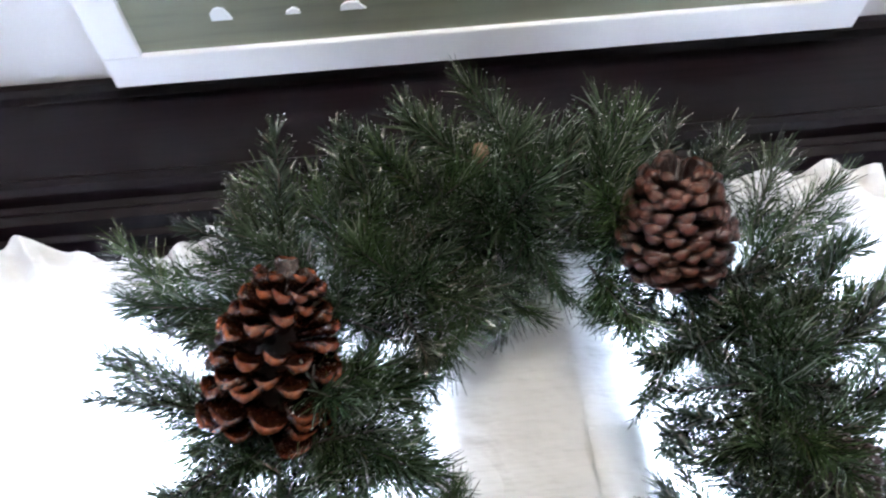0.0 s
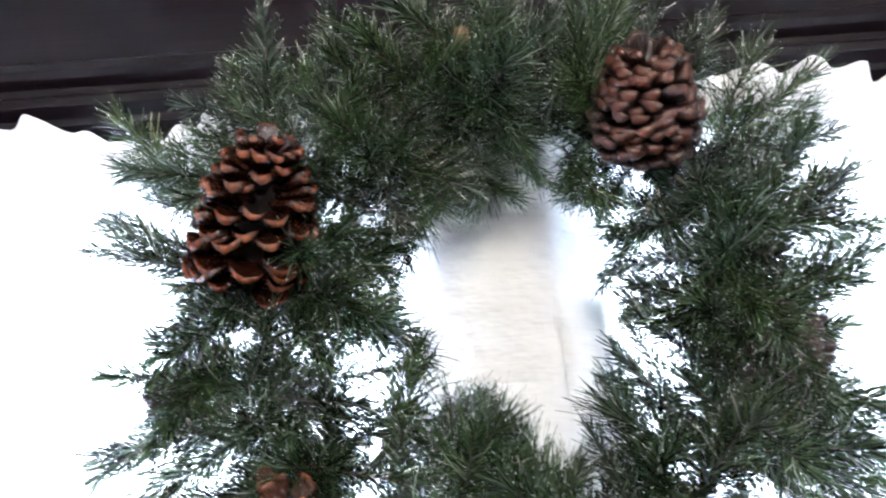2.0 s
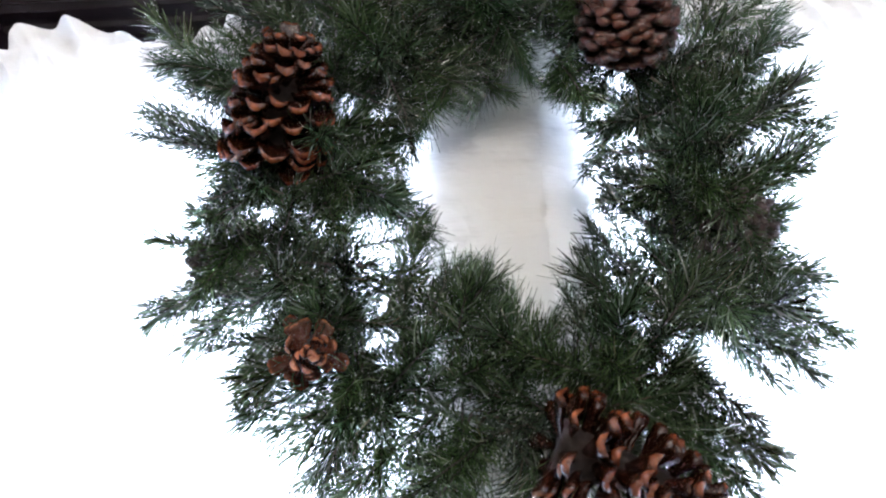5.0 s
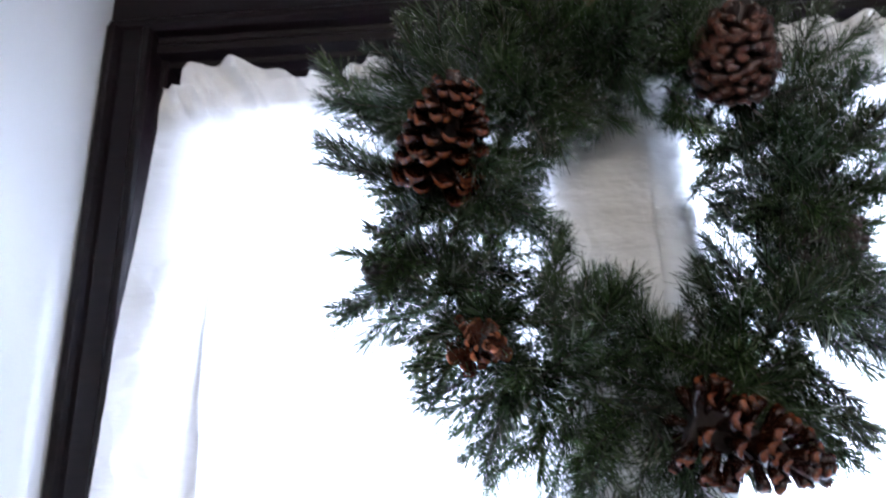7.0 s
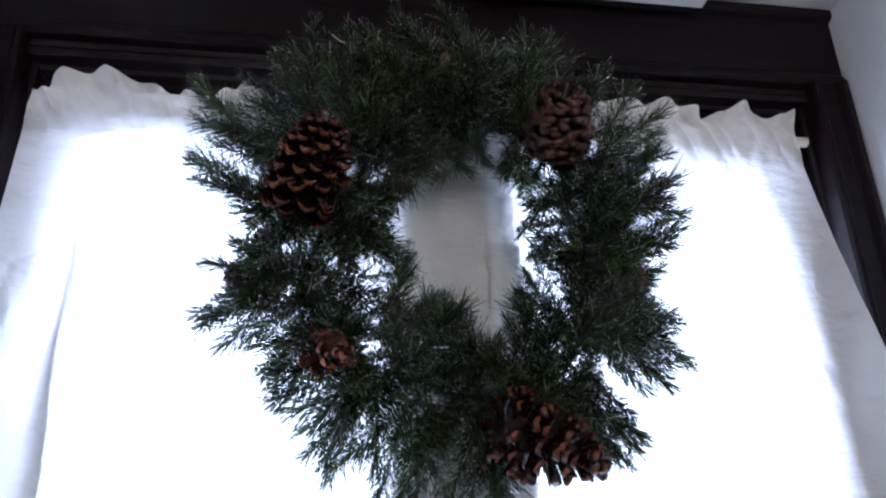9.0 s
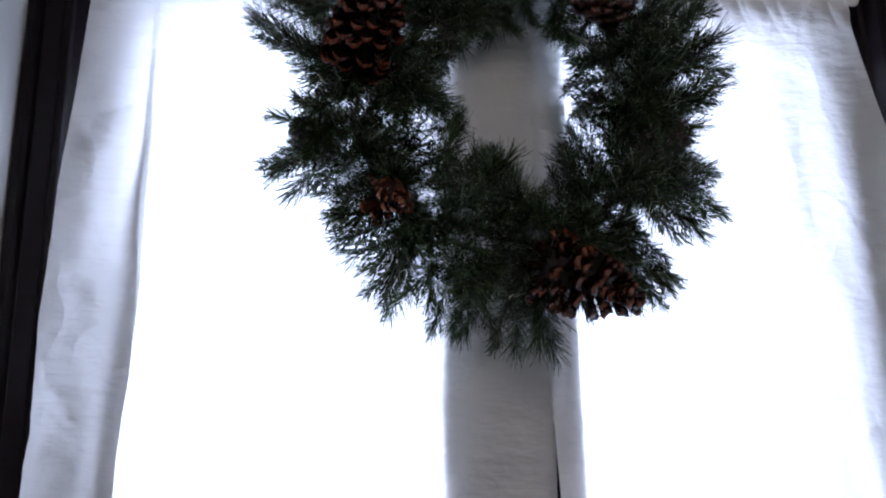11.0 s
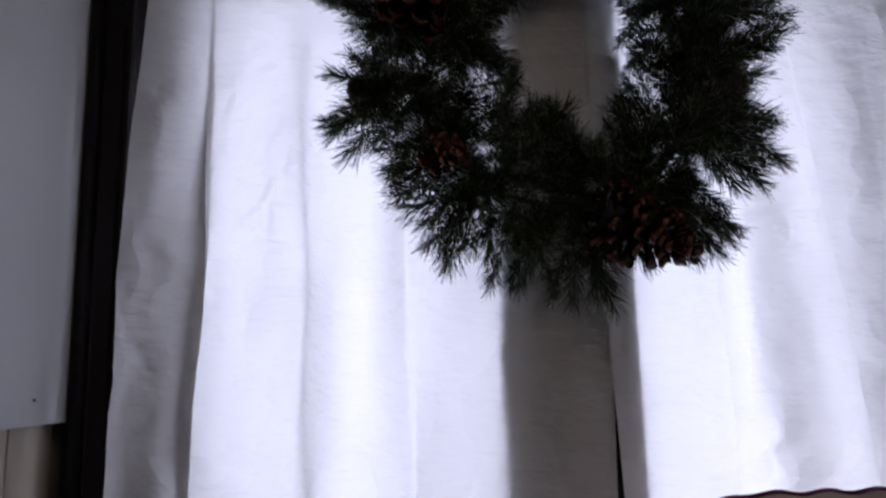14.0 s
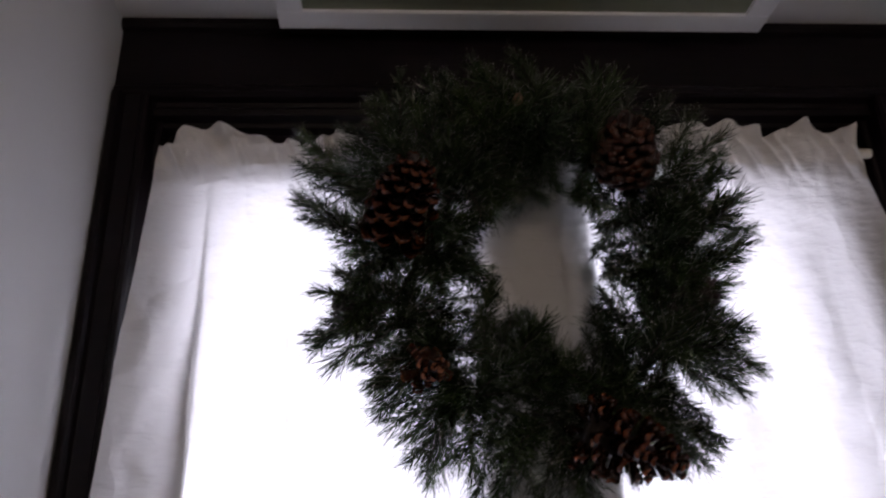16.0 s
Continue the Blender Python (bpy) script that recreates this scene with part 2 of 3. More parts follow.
YA = -1.30  # unseen mouth of the alcove, set here to cut light bounced between walls
RX0, RX1 = -1.9, 2.5  # the unseen room added beyond it
setting("wall_left", box(XL - 0.14, XL, YA, 0.30, 1.445, ZC), wall_mat, "white painted plaster wall beside the window", "wall")
low = setting("wall_left_lower", box(XL - 0.14, XL - 0.022, YA, 0.30, 0.0, 1.445), grout_mat, "beige tiled lower wall under a plaster ledge", "wall")
setting("wall_right", box(XR, XR + 0.14, YA, 0.30, 0.0, ZC), wall_mat, "white painted plaster wall beside the window", "wall")
setting("ceiling", box(RX0 - 0.14, RX1 + 0.14, YB - 0.15, 0.30, ZC, ZC + 0.12), ceiling_mat, "white painted flat ceiling", "ceiling")
setting("floor", box(RX0 - 0.14, RX1 + 0.14, YB - 0.15, 0.30, -0.1, 0.0), floor_mat, "brown wooden floor boards", "floor")
setting("wall_window_lower", box(XL, XR, 0.06, 0.30, 0.0, ZS - 0.03), wall_mat, "white plaster wall below the window", "wall")
setting("wall_window_upper", box(XL, XR, 0.16, 0.30, 2.15, ZC), wall_mat, "white plaster wall above the window", "wall")
setting("wall_alcove_left", box(RX0, XL - 0.14, YA, YA + 0.14, 0, ZC), wall_mat, "unseen plain white plaster wall", "wall")
setting("wall_alcove_right", box(XR + 0.14, RX1, YA, YA + 0.14, 0, ZC), wall_mat, "unseen plain white plaster wall", "wall")
setting("wall_room_left", box(RX0 - 0.14, RX0, YB - 0.15, YA + 0.14, 0, ZC), wall_mat, "unseen plain white plaster wall", "wall")
setting("wall_room_right", box(RX1, RX1 + 0.14, YB - 0.15, YA + 0.14, 0, ZC), wall_mat, "unseen plain white plaster wall", "wall")


def far_wall():
    a, b = -0.28, 0.92
    bm = box(RX0, a, YB - 0.15, YB, 0, ZC)
    for dims in ((b, RX1, YB - 0.15, YB, 0, ZC), (a, b, YB - 0.15, YB, 0, 0.95), (a, b, YB - 0.15, YB, 2.14, ZC)):
        other = box(*dims)
        me = bpy.data.meshes.new("piece")
        other.to_mesh(me)
        other.free()
        bm.from_mesh(me)
    return bm


setting("wall_back", far_wall(), wall_mat, "unseen white plaster wall with an opening added for room light", "wall")

# dark wooden window surround
window = tagged(new("window_1"), "dark stained wooden window surround behind white curtains", "window", "", "structure")
header = [(0.06, ZC), (-0.010, ZC), (-0.012, 2.306), (-0.008, 2.300), (0.0, 2.297), (0.0, 2.200), (-0.004, 2.196), (-0.004, 2.187), (0.002, 2.182), (0.016, 2.180), (0.018, 2.172), (0.014, 2.168), (0.016, 2.158), (0.034, 2.155), (0.036, 2.148), (0.06, 2.146)]
part("header_casing", swept(header, XL, XR, lambda y, z, s: (s, y, z)), wood_mat, window)
side = [(0.0, 0.06), (0.0, -0.008), (0.004, -0.012), (0.012, -0.012), (0.016, -0.006), (0.019, 0.0), (0.042, 0.0), (0.045, -0.003), (0.052, -0.003), (0.055, 0.003), (0.058, 0.028), (0.062, 0.031), (0.066, 0.031), (0.068, 0.06)]
part("side_casing", swept(side, ZS, 2.186, lambda x, y, s: (XL + x, y, s)), wood_mat, window)
part("side_casing", swept(side, ZS, 2.186, lambda x, y, s: (XR - x, y, s)), wood_mat, window)
part("jamb", box(XL, XL + 0.072, 0.06, 0.20, ZS, 2.15, 0.002), wood_mat, window)
part("jamb", box(XR - 0.072, XR, 0.06, 0.20, ZS, 2.15, 0.002), wood_mat, window)
part("head_jamb", box(XL, XR, 0.06, 0.155, 2.152, 2.29), wood_mat, window)
# post and left stile are unseen; white paint assumed, to brighten the cloth
part("post", box(0.262, 0.352, 0.026, 0.19, ZS, 2.150, 0.003), trim_mat, window, "white painted post")
part("window_sill", box(XL + 0.001, XR - 0.001, -0.17, 0.24, ZS - 0.03, ZS, 0.004), wood_mat, window)
for x0, x1 in ((-0.220, 0.262), (0.352, 0.860)):
    inner0, inner1 = (-0.131, 0.224) if x0 < 0 else (0.405, 0.745)
    sash = part("sash", box(x0, x1, 0.060, 0.095, ZS, ZS + 0.07, 0.002), wood_mat, window)
    if x0 < 0:
        part("stile", box(x0, inner0, 0.086, 0.118, ZS + 0.07, 2.036, 0.002), wood_mat, sash)
        part("stile", box(inner1, x1, 0.026, 0.095, ZS + 0.07, 1.913, 0.002), trim_mat, sash, "white painted stile")
    else:
        part("stile", box(x0, inner0, 0.026, 0.095, ZS + 0.07, 1.913, 0.002), wood_mat, sash)
        part("stile", box(inner1, x1, 0.086, 0.118, ZS + 0.07, 2.036, 0.002), wood_mat, sash)
    upper = part("upper_sash", box(x0, x1, 0.056, 0.150, 2.036, 2.151, 0.002), wood_mat, window)
    part("stile", box(x0, inner0, 0.122 if x0 < 0 else 0.040, 0.150, ZS if x0 < 0 else 1.915, 2.036, 0.002), wood_mat, upper)
    part("stile", box(inner1, x1, 0.035 if x0 < 0 else 0.122, 0.150, 1.915 if x0 < 0 else ZS, 2.036, 0.002), wood_mat, upper)
    pane = part("pane", box(inner0, inner1, 0.136, 0.139, ZS, 2.036), glass_mat, upper)
    pane.visible_shadow = False

# ceiling hatch with white trim
hatch_thing = tagged(new("ceiling_hatch"), "olive grey ceiling hatch panel in a white painted frame", "hatch")
hx0, hx1, hy0, hy1, hz = -0.049, 0.697, -0.030, -0.78, 2.281
hatch_thing.location = (0.324, -0.40, ZC)
inv = Matrix.Translation((-0.324, 0.40, -ZC))
panel = part("panel", box(hx0 + 0.03, hx1 - 0.03, hy1 + 0.03, hy0 - 0.03, hz + 0.006, ZC), hatch_mat, hatch_thing, "olive grey panel with faint streaks", inv)
tw = 0.038
for dims in ((hx0, hx1, hy0 - tw, hy0), (hx0, hx1, hy1, hy1 + tw), (hx0, hx0 + tw, hy1 + tw, hy0 - tw), (hx1 - tw, hx1, hy1 + tw, hy0 - tw)):
    part("trim_board", box(*dims, hz, ZC + 0.0, 0.002), trim_mat, hatch_thing, "", inv)


def mark_mesh(x, y, w, d, seed):
    rnd = random.Random(seed)
    bm = bmesh.new()
    ring = [(x + w / 2 * math.cos(a) * rnd.uniform(0.75, 1), y + d * (max(0, math.sin(a)) * rnd.uniform(0.8, 1) - 0.1)) for a in [2 * math.pi * k / 12 for k in range(12)]]
    low_ring = [bm.verts.new((p, -q, hz + 0.0035)) for p, q in ring]
    top_ring = [bm.verts.new((p, -q, hz + 0.0062)) for p, q in ring]
    bm.faces.new(low_ring)
    for i in range(12):
        bm.faces.new((low_ring[i], low_ring[(i + 1) % 12], top_ring[(i + 1) % 12], top_ring[i]))
    bmesh.ops.recalc_face_normals(bm, faces=bm.faces[:])
    return bm


# three small white marks in a row on the panel
for i, (x, w, d) in enumerate(((0.073, 0.021, 0.016), (0.139, 0.015, 0.007), (0.193, 0.026, 0.010))):
    part("white_mark", mark_mesh(x, 0.103, w, d, i), mark_mat, panel, "small white mark on the panel", None)

# unseen ceiling lamp behind the camera, added as a body for the fill light
def globe(r, flat, cut):
    bm = bmesh.new()
    bmesh.ops.create_uvsphere(bm, u_segments=24, v_segments=14, radius=r)
    bmesh.ops.scale(bm, vec=(1, 1, flat), verts=bm.verts)
    bmesh.ops.delete(bm, geom=[v for v in bm.verts if v.co.z > cut], context="VERTS")
    return bm


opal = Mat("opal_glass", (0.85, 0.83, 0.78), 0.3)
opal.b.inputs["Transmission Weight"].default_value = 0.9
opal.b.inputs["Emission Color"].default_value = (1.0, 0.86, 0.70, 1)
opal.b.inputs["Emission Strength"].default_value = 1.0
fill_lamp = tagged(new("fill_lamp"), "unseen round opal glass ceiling lamp with steel base, added for front light", "lamp")
fill_lamp.location = (0.42, -1.12, ZC)
part("base", tube([(0, 0, 0), (0, 0, -0.025)], 0.09, 24), nail_mat, fill_lamp, "round steel base", None, True)
shade = part("shade", globe(0.14, 0.75, 0.085), opal.m, fill_lamp, "opal glass shade", pose(0, 0, -0.11), True)
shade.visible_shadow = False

# ---- curtains ----
LEFT_RUFFLE = ((-0.25, 0.106), (-0.221, 0.119), (-0.201, 0.110), (-0.190, 0.139), (-0.144, 0.146), (-0.107, 0.141), (-0.062, 0.118), (-0.033, 0.122), (0.001, 0.118), (0.033, 0.142), (0.08, 0.128), (0.13, 0.140), (0.20, 0.123), (0.27, 0.138), (0.33, 0.120), (0.40, 0.128))
RIGHT_RUFFLE = ((0.34, 0.128), (0.42, 0.138), (0.48, 0.123), (0.548, 0.149), (0.592, 0.143), (0.628, 0.149), (0.664, 0.147), (0.698, 0.127), (0.758, 0.156), (0.796, 0.128), (0.846, 0.154), (0.87, 0.150))


def frill(x, table):
    """The height of the frill's edge over z = 2, gently rounded."""
    total = 0.0
    for d in (-0.009, -0.0045, 0.0, 0.0045, 0.009):
        total += np.interp(x + d, [p[0] for p in table], [p[1] for p in table]) / 5
    return float(total) - 0.010


# pleats: place, slant, width and depth
PLEATS = {True: ((-0.142, -0.015, 0.022, 0.036), (-0.030, 0.03, 0.034, 0.014), (0.110, 0.0, 0.030, 0.012)), False: ((0.500, 0.02, 0.026, 0.008), (0.622, 0.088, 0.024, 0.036), (0.735, 0.04, 0.030, 0.006))}


def curtain_mesh(x_in, left, ruffle, nu, nv, v0, v1):
    """One gathered panel: a frill over the rod, a pocket round it, and folds that open downwards."""
    bm = bmesh.new()
    grid = []
    for j in range(round(v0 * nv), round(v1 * nv) + 1):
        v = j / nv
        row = []
        for i in range(nu + 1):
            u = i / nu
            # v 0..0.16 frill, 0.16..0.26 pocket, then the fall
            if left:
                xa, xb = -0.224, x_in
            else:
                xa, xb = x_in, 0.842
            x = xa + (xb - xa) * u
            if v < 0.16:
                f = 1 - v / 0.16
                z = 2.106 + f * (frill(x, ruffle) - 0.106)
            elif v < 0.26:
                f = 0
                z = 2.106 - (v - 0.16) / 0.10 * 0.034
            else:
                f = 0
                z = 2.072 - ((v - 0.26) / 0.74) ** 1.15 * (2.072 - 1.075)
            fall = max(0.0, min(1.0, (2.072 - z) / 0.35))
            deep = max(0.0, 2.072 - z)
            flare = min(1, deep / 0.45)
            if left:
                x -= (0.018 * flare) * (1 - u) ** 1.5
            else:
                x += (0.040 * flare) * u ** 1.5
            part_way = min(1.0, max(0.0, deep - 0.42) / 0.35)  # the panels part towards the sill
            if left:
                x -= 0.010 * part_way * u ** 8
            else:
                x += 0.013 * part_way * (1 - u) ** 8
            gather = 0.0014 * math.sin(x * 150 + 3 * math.sin(x * 23)) + 0.0060 * noise.noise(Vector((x * 27, 4 + 6 * z, 9))) + 0.003 * noise.noise(Vector((x * 70, 12 * z, 6)))
            y = 0.020 - 0.006 * min(1, deep / 0.3)
            near = math.exp(-((z - 2.092) / 0.028) ** 2)
            ruck = 0.5 - 2.2 * abs(noise.noise(Vector((x * 30 + 16 * (z - 2.09), 2.5 * z, 14))))  # creases that run up into the frill
            y -= 0.013 * ruck * math.exp(-((z - 2.105) / 0.042) ** 2)
            y += gather * (0.7 * near + 0.25 * math.exp(-deep / 0.06) * (1 - f)) - 0.006 * near
            k = 1.0 if left else 1.25
            wave = math.sin(k * (x - 0.03 * deep) * 2 * math.pi / 0.172 + (0.5 if left else 2.1))
            wave2 = math.sin((x + (0.10 if left else -0.16) * deep) * 2 * math.pi / 0.097 + 1.9 + 1.3 * math.sin(2.2 * z))
            wave3 = math.sin((x - 0.22 * deep * (1 if not left else 0.25)) * 2 * math.pi / 0.31 + 0.4)
            calm = 1 - 0.85 * math.exp(-(((x - 0.32) / 0.10) ** 2))
            y += fall * calm * (0.0135 * wave + 0.0050 * wave2 + 0.009 * wave3)
            drop = min(1.0, deep / 0.50)
            for x0, s, w, a in PLEATS[left]:  # the cloth doubles over itself
                p = x - x0 - s * deep + 0.010 * drop * noise.noise(Vector((x0 * 40, z * 4.5, 2)))
                g = math.exp(-((p / w) ** 2))
                x -= drop * a * (p / w) * g
                y += drop * 0.34 * min(a, 0.034) * g * math.copysign(1 - math.exp(-abs(p) / 0.004), p) - drop * 0.006 * g
            edge = (x + 0.254) if left else (0.882 - x)
            y -= 0.034 * flare * math.exp(-((edge / 0.045) ** 2))
            # frill flops forwards and back
            if f:
                rise = frill(x, ruffle) - 0.128
                y -= f ** 1.3 * (0.010 + 0.55 * rise) + f * 0.008 * math.sin(x * 2 * math.pi / 0.047 + 1.5 * math.sin(x * 27))
                x += f ** 1.5 * 0.002 * math.sin(x * 2 * math.pi / 0.082 + 0.8)
            y += 0.0010 * noise.noise(Vector((x * 22, z * 16, 3))) * (1 + fall)
            y += 0.005 * fall * calm * noise.noise(Vector((x * 9, z * 7, 8 if left else 1)))
            y += 0.0035 * fall * calm * abs(noise.noise(Vector((x * 15 + z * 9, z * 13 - x * 6, 5)))) ** 0.6
            line = noise.noise(Vector((x * 7 + z * 5, z * 11 - x * 4, 12 if left else 17)))
            line2 = noise.noise(Vector((x * 10 - z * 6, z * 12 + x * 5, 23)))
            some = max(0.0, noise.noise(Vector((x * 6, z * 6, 31)))) * 2.2
            y += fall * calm * some * (0.0045 * math.exp(-((line / 0.07) ** 2)) - 0.0040 * math.exp(-((line2 / 0.07) ** 2)))
            if not left:
                y -= 0.006 * math.exp(-((x - x_in) / 0.02) ** 2)
            row.append(bm.verts.new((x, y, z)))
        grid.append(row)
    for a, b in zip(grid, grid[1:]):
        for i in range(nu):
            bm.faces.new((a[i], a[i + 1], b[i + 1], b[i]))
    return bm


for x_in, left, ruffle, nu, label in ((0.372, True, LEFT_RUFFLE, 340, "white cotton curtain panel gathered with a frill on the rod"), (0.356, False, RIGHT_RUFFLE, 320, "white cotton curtain panel with slanting folds on the rod")):
    fall_part = part("curtain", curtain_mesh(x_in, left, ruffle, nu, 300, 0.26, 1.0), cloth_mat, None, "", None, True)
    tagged(fall_part, label, "curtain", "curtains at the window")
    part("rod_pocket", curtain_mesh(x_in, left, ruffle, nu, 300, 0.16, 0.26), double_cloth_mat, fall_part, "gathered cloth pocket round the rod", None, True)
    part("frill", curtain_mesh(x_in, left, ruffle, nu, 300, 0.0, 0.16), double_cloth_mat, fall_part, "standing white frill above the rod", None, True)

rod = tagged(part("curtain_rod", tube([(-0.222, 0.030, 2.092), (0.845, 0.030, 2.092)], 0.0065, 12), rod_mat, None, "", None, True), "thin ivory curtain rod between the window jambs", "curtain rod")
part("end_cap", tube([(0.838, 0.026, 2.094), (0.841, 0.026, 2.094), (0.860, 0.026, 2.094), (0.863, 0.026, 2.094)], 0.0078, 14), rod_mat, rod, "ivory rubber end cap", None, True)
part("end_cap", tube([(-0.2225, 0.030, 2.092), (-0.219, 0.030, 2.092)], 0.010, 14), rod_mat, rod, "ivory rubber end cap", None, True)

# ---- wreath ----
CX, CY, CZ = 0.305, -0.050, 1.875
wreath = tagged(new("wreath"), "green artificial pine wreath with brown cones hung before the curtains", "wreath")
wreath.location = (CX, CY, CZ)

OUT = ((0, .262), (11, .300), (21, .295), (31, .318), (39, .330), (59, .326), (70, .330), (80, .324), (92, .308), (108, .338), (120, .338), (132, .338), (141, .335), (150, .362), (164, .328), (171, .250), (181, .264), (188, .288), (198, .312), (212, .252), (222, .276), (238, .290), (247, .288), (258, .300), (271, .316), (286, .296), (304, .285), (315, .285), (324, .256), (332, .294), (341, .270), (355, .250))
INN = ((0, .090), (23, .088), (59, .118), (71, .126), (100, .100), (141, .092), (180, .080), (208, .056), (225, .115), (248, .056), (270, .085), (288, .115), (333, .080), (350, .088))


def radius(table, ang):
    ang %= 360
    pts = [(table[-1][0] - 360, table[-1][1]), *table, (table[0][0] + 360, table[0][1])]
    for (a, r), (b, q) in zip(pts, pts[1:]):
        if a <= ang <= b:
            return r + (q - r) * (ang - a) / (b - a)
    return table[0][1]


def branch_mesh(seed, length, count, lo, hi, spread, width, mat, flat=1.0):
    """A twig along +z with needles round it."""
    rnd = random.Random(seed)
    verts, faces, mats = [], [], []
    bend = Vector((rnd.uniform(-1, 1), rnd.uniform(-1, 1), 0)) * 0.10 * length

    def spine(s):
        return Vector((0, 0, s * length)) + bend * s * s

    sides = 5
    for i in range(6):
        s = i / 5 * 0.97
        r = 0.0016 * (1 - 0.6 * s)
        for k in range(sides):
            a = 2 * math.pi * k / sides
            verts.append(spine(s) + Vector((r * math.cos(a), r * math.sin(a), 0)))
    for i in range(5):
        for k in range(sides):
            faces.append((i * sides + k, i * sides + (k + 1) % sides, (i + 1) * sides + (k + 1) % sides, (i + 1) * sides + k))
            mats.append(1)
    for n in range(count):
        s = 0.06 + 0.94 * min(1, (n + rnd.uniform(-12, 12)) / count % 1)
        a = n * 2.39996 + rnd.uniform(-0.9, 0.9)
        lean = math.radians(rnd.uniform(*spread)) * (1 - 0.62 * s ** 4)
        side = Vector((math.cos(a), math.sin(a) * flat, 0)).normalized()
        d = (side * math.sin(lean) + Vector((0, 0, math.cos(lean)))).normalized()
        ln = rnd.uniform(lo, hi) * (1 - 0.25 * s)
        across = d.cross(Vector((rnd.uniform(-1, 1), rnd.uniform(-1, 1), rnd.uniform(-1, 1)))).normalized() * width * 0.5
        sag = Vector((rnd.uniform(-1, 1), rnd.uniform(-1, 1), rnd.uniform(0, 1))) * ln * 0.09
        p = spine(s)
        q, t = p + d * ln * 0.55 + sag, p + d * ln + sag * 0.4
        b = len(verts)
        turn = across.cross(d) * rnd.uniform(-0.8, 0.8)
        e = p + d * ln * 0.93 + sag * 0.5
        verts += [p - across * 0.7, p + across * 0.7, q + across + turn, q - across - turn, e - across * 0.7, e + across * 0.7, t]
        faces += [(b, b + 1, b + 2, b + 3), (b + 3, b + 2, b + 5, b + 4), (b + 4, b + 5, b + 6)]
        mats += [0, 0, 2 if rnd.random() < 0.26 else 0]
    me = bpy.data.meshes.new("branch")
    me.from_pydata(verts, [], faces)
    me.materials.append(mat)
    me.materials.append(twig_mat)
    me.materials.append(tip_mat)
    me.polygons.foreach_set("material_index", mats)
    me.update()
    return me


BUSHY = [branch_mesh(10 + i, 0.115, 400, 0.024, 0.050, (22, 72), 0.00088, pine_mat) for i in range(5)]
LONG = [branch_mesh(30 + i, 0.085, 240, 0.036, 0.062, (16, 72), 0.00088, pine_mat) for i in range(3)]
SPRUCE = [branch_mesh(50 + i, 0.120, 340, 0.017, 0.034, (36, 74), 0.00105, spruce_mat, 0.75) for i in range(4)]

rng = random.Random(7)
CONE_LINES = (((-0.187, 0.025), (-0.155, 0.109)), ((0.121, 0.113), (0.107, 0.171)), ((-0.150, -0.134), (-0.146, -0.138)), ((0.007, -0.197), (0.119, -0.241)))


# thin places where the window shows through: x, z and reach
GAPS = ((-0.179, 0.001, 0.009), (-0.114, -0.010, 0.008), (-0.105, -0.058, 0.010), (-0.171, -0.053, 0.010), (-0.127, -0.049, 0.010), (-0.173, -0.093, 0.008), (-0.092, -0.139, 0.013), (-0.070, -0.193, 0.012), (0.112, 0.020, 0.006), (0.127, -0.059, 0.013), (0.134, -0.133, 0.013), (-0.261, 0.103, 0.008), (0.176, -0.176, 0.013))


def thin(base, tip, more=0.0):
    for gx, gz, r in GAPS:
        dx, dz = tip.x - base.x, tip.z - base.z
        k = max(0.55, min(1.0, ((gx - base.x) * dx + (gz - base.z) * dz) / max(1e-6, dx * dx + dz * dz)))
        if math.hypot(base.x + k * dx - gx, base.z + k * dz - gz) < r + more:
            return True
    return False


def add_branch(mesh, base, tip, size, keep=False):
    d = (tip - base).normalized()
    m = Matrix.Translation(tip - d * size * (mesh.vertices[29].co.z)) @ d.to_track_quat("Z", "Y").to_matrix().to_4x4() @ Matrix.Rotation(rng.uniform(0, 6.28), 4, "Z") @ Matrix.Scale(size, 4)
    for (ax, az), (bx, bz) in CONE_LINES:  # the cones sit in front of the twigs
        k = max(0.0, min(1.0, ((tip.x - ax) * (bx - ax) + (tip.z - az) * (bz - az)) / ((bx - ax) ** 2 + (bz - az) ** 2)))
        if tip.y < -0.025 and math.hypot(tip.x - ax - k * (bx - ax), tip.z - az - k * (bz - az)) < (0.034 if ax == -0.150 else 0.048):
            return None
    if not keep and thin(base, tip):
        return None
    return part("branch", mesh, None, wreath, "", m)


def spot(ang, r, y):
    a = math.radians(ang)
    return Vector((r * math.cos(a), y, r * math.sin(a)))


# outer rim: tips reach the outline
for i in range(100):
    ang = i * 360 / 100 + rng.uniform(-2, 2)
    r = radius(OUT, ang) * rng.uniform(0.92, 1.0) - 0.006
    tip = spot(ang, r, rng.uniform(-0.035, 0.035))
    base = spot(ang + rng.uniform(-18, 18), 0.165, rng.uniform(-0.03, 0.02))
    add_branch(rng.choice(rng.choice((BUSHY, BUSHY, LONG, SPRUCE))), base, tip, rng.uniform(0.85, 1.05))
# inner rim
for i in range(62):
    ang = i * 360 / 62 + rng.uniform(-3, 3)
    r = radius(INN, ang) * rng.uniform(1.0, 1.12) + 0.004
    tip = spot(ang, r, rng.uniform(-0.03, 0.03))
    base = spot(ang + rng.uniform(-38, 38), 0.19, rng.uniform(-0.02, 0.02))
    add_branch(rng.choice(rng.choice((BUSHY, SPRUCE, LONG))), base, tip, rng.uniform(0.65, 0.9))
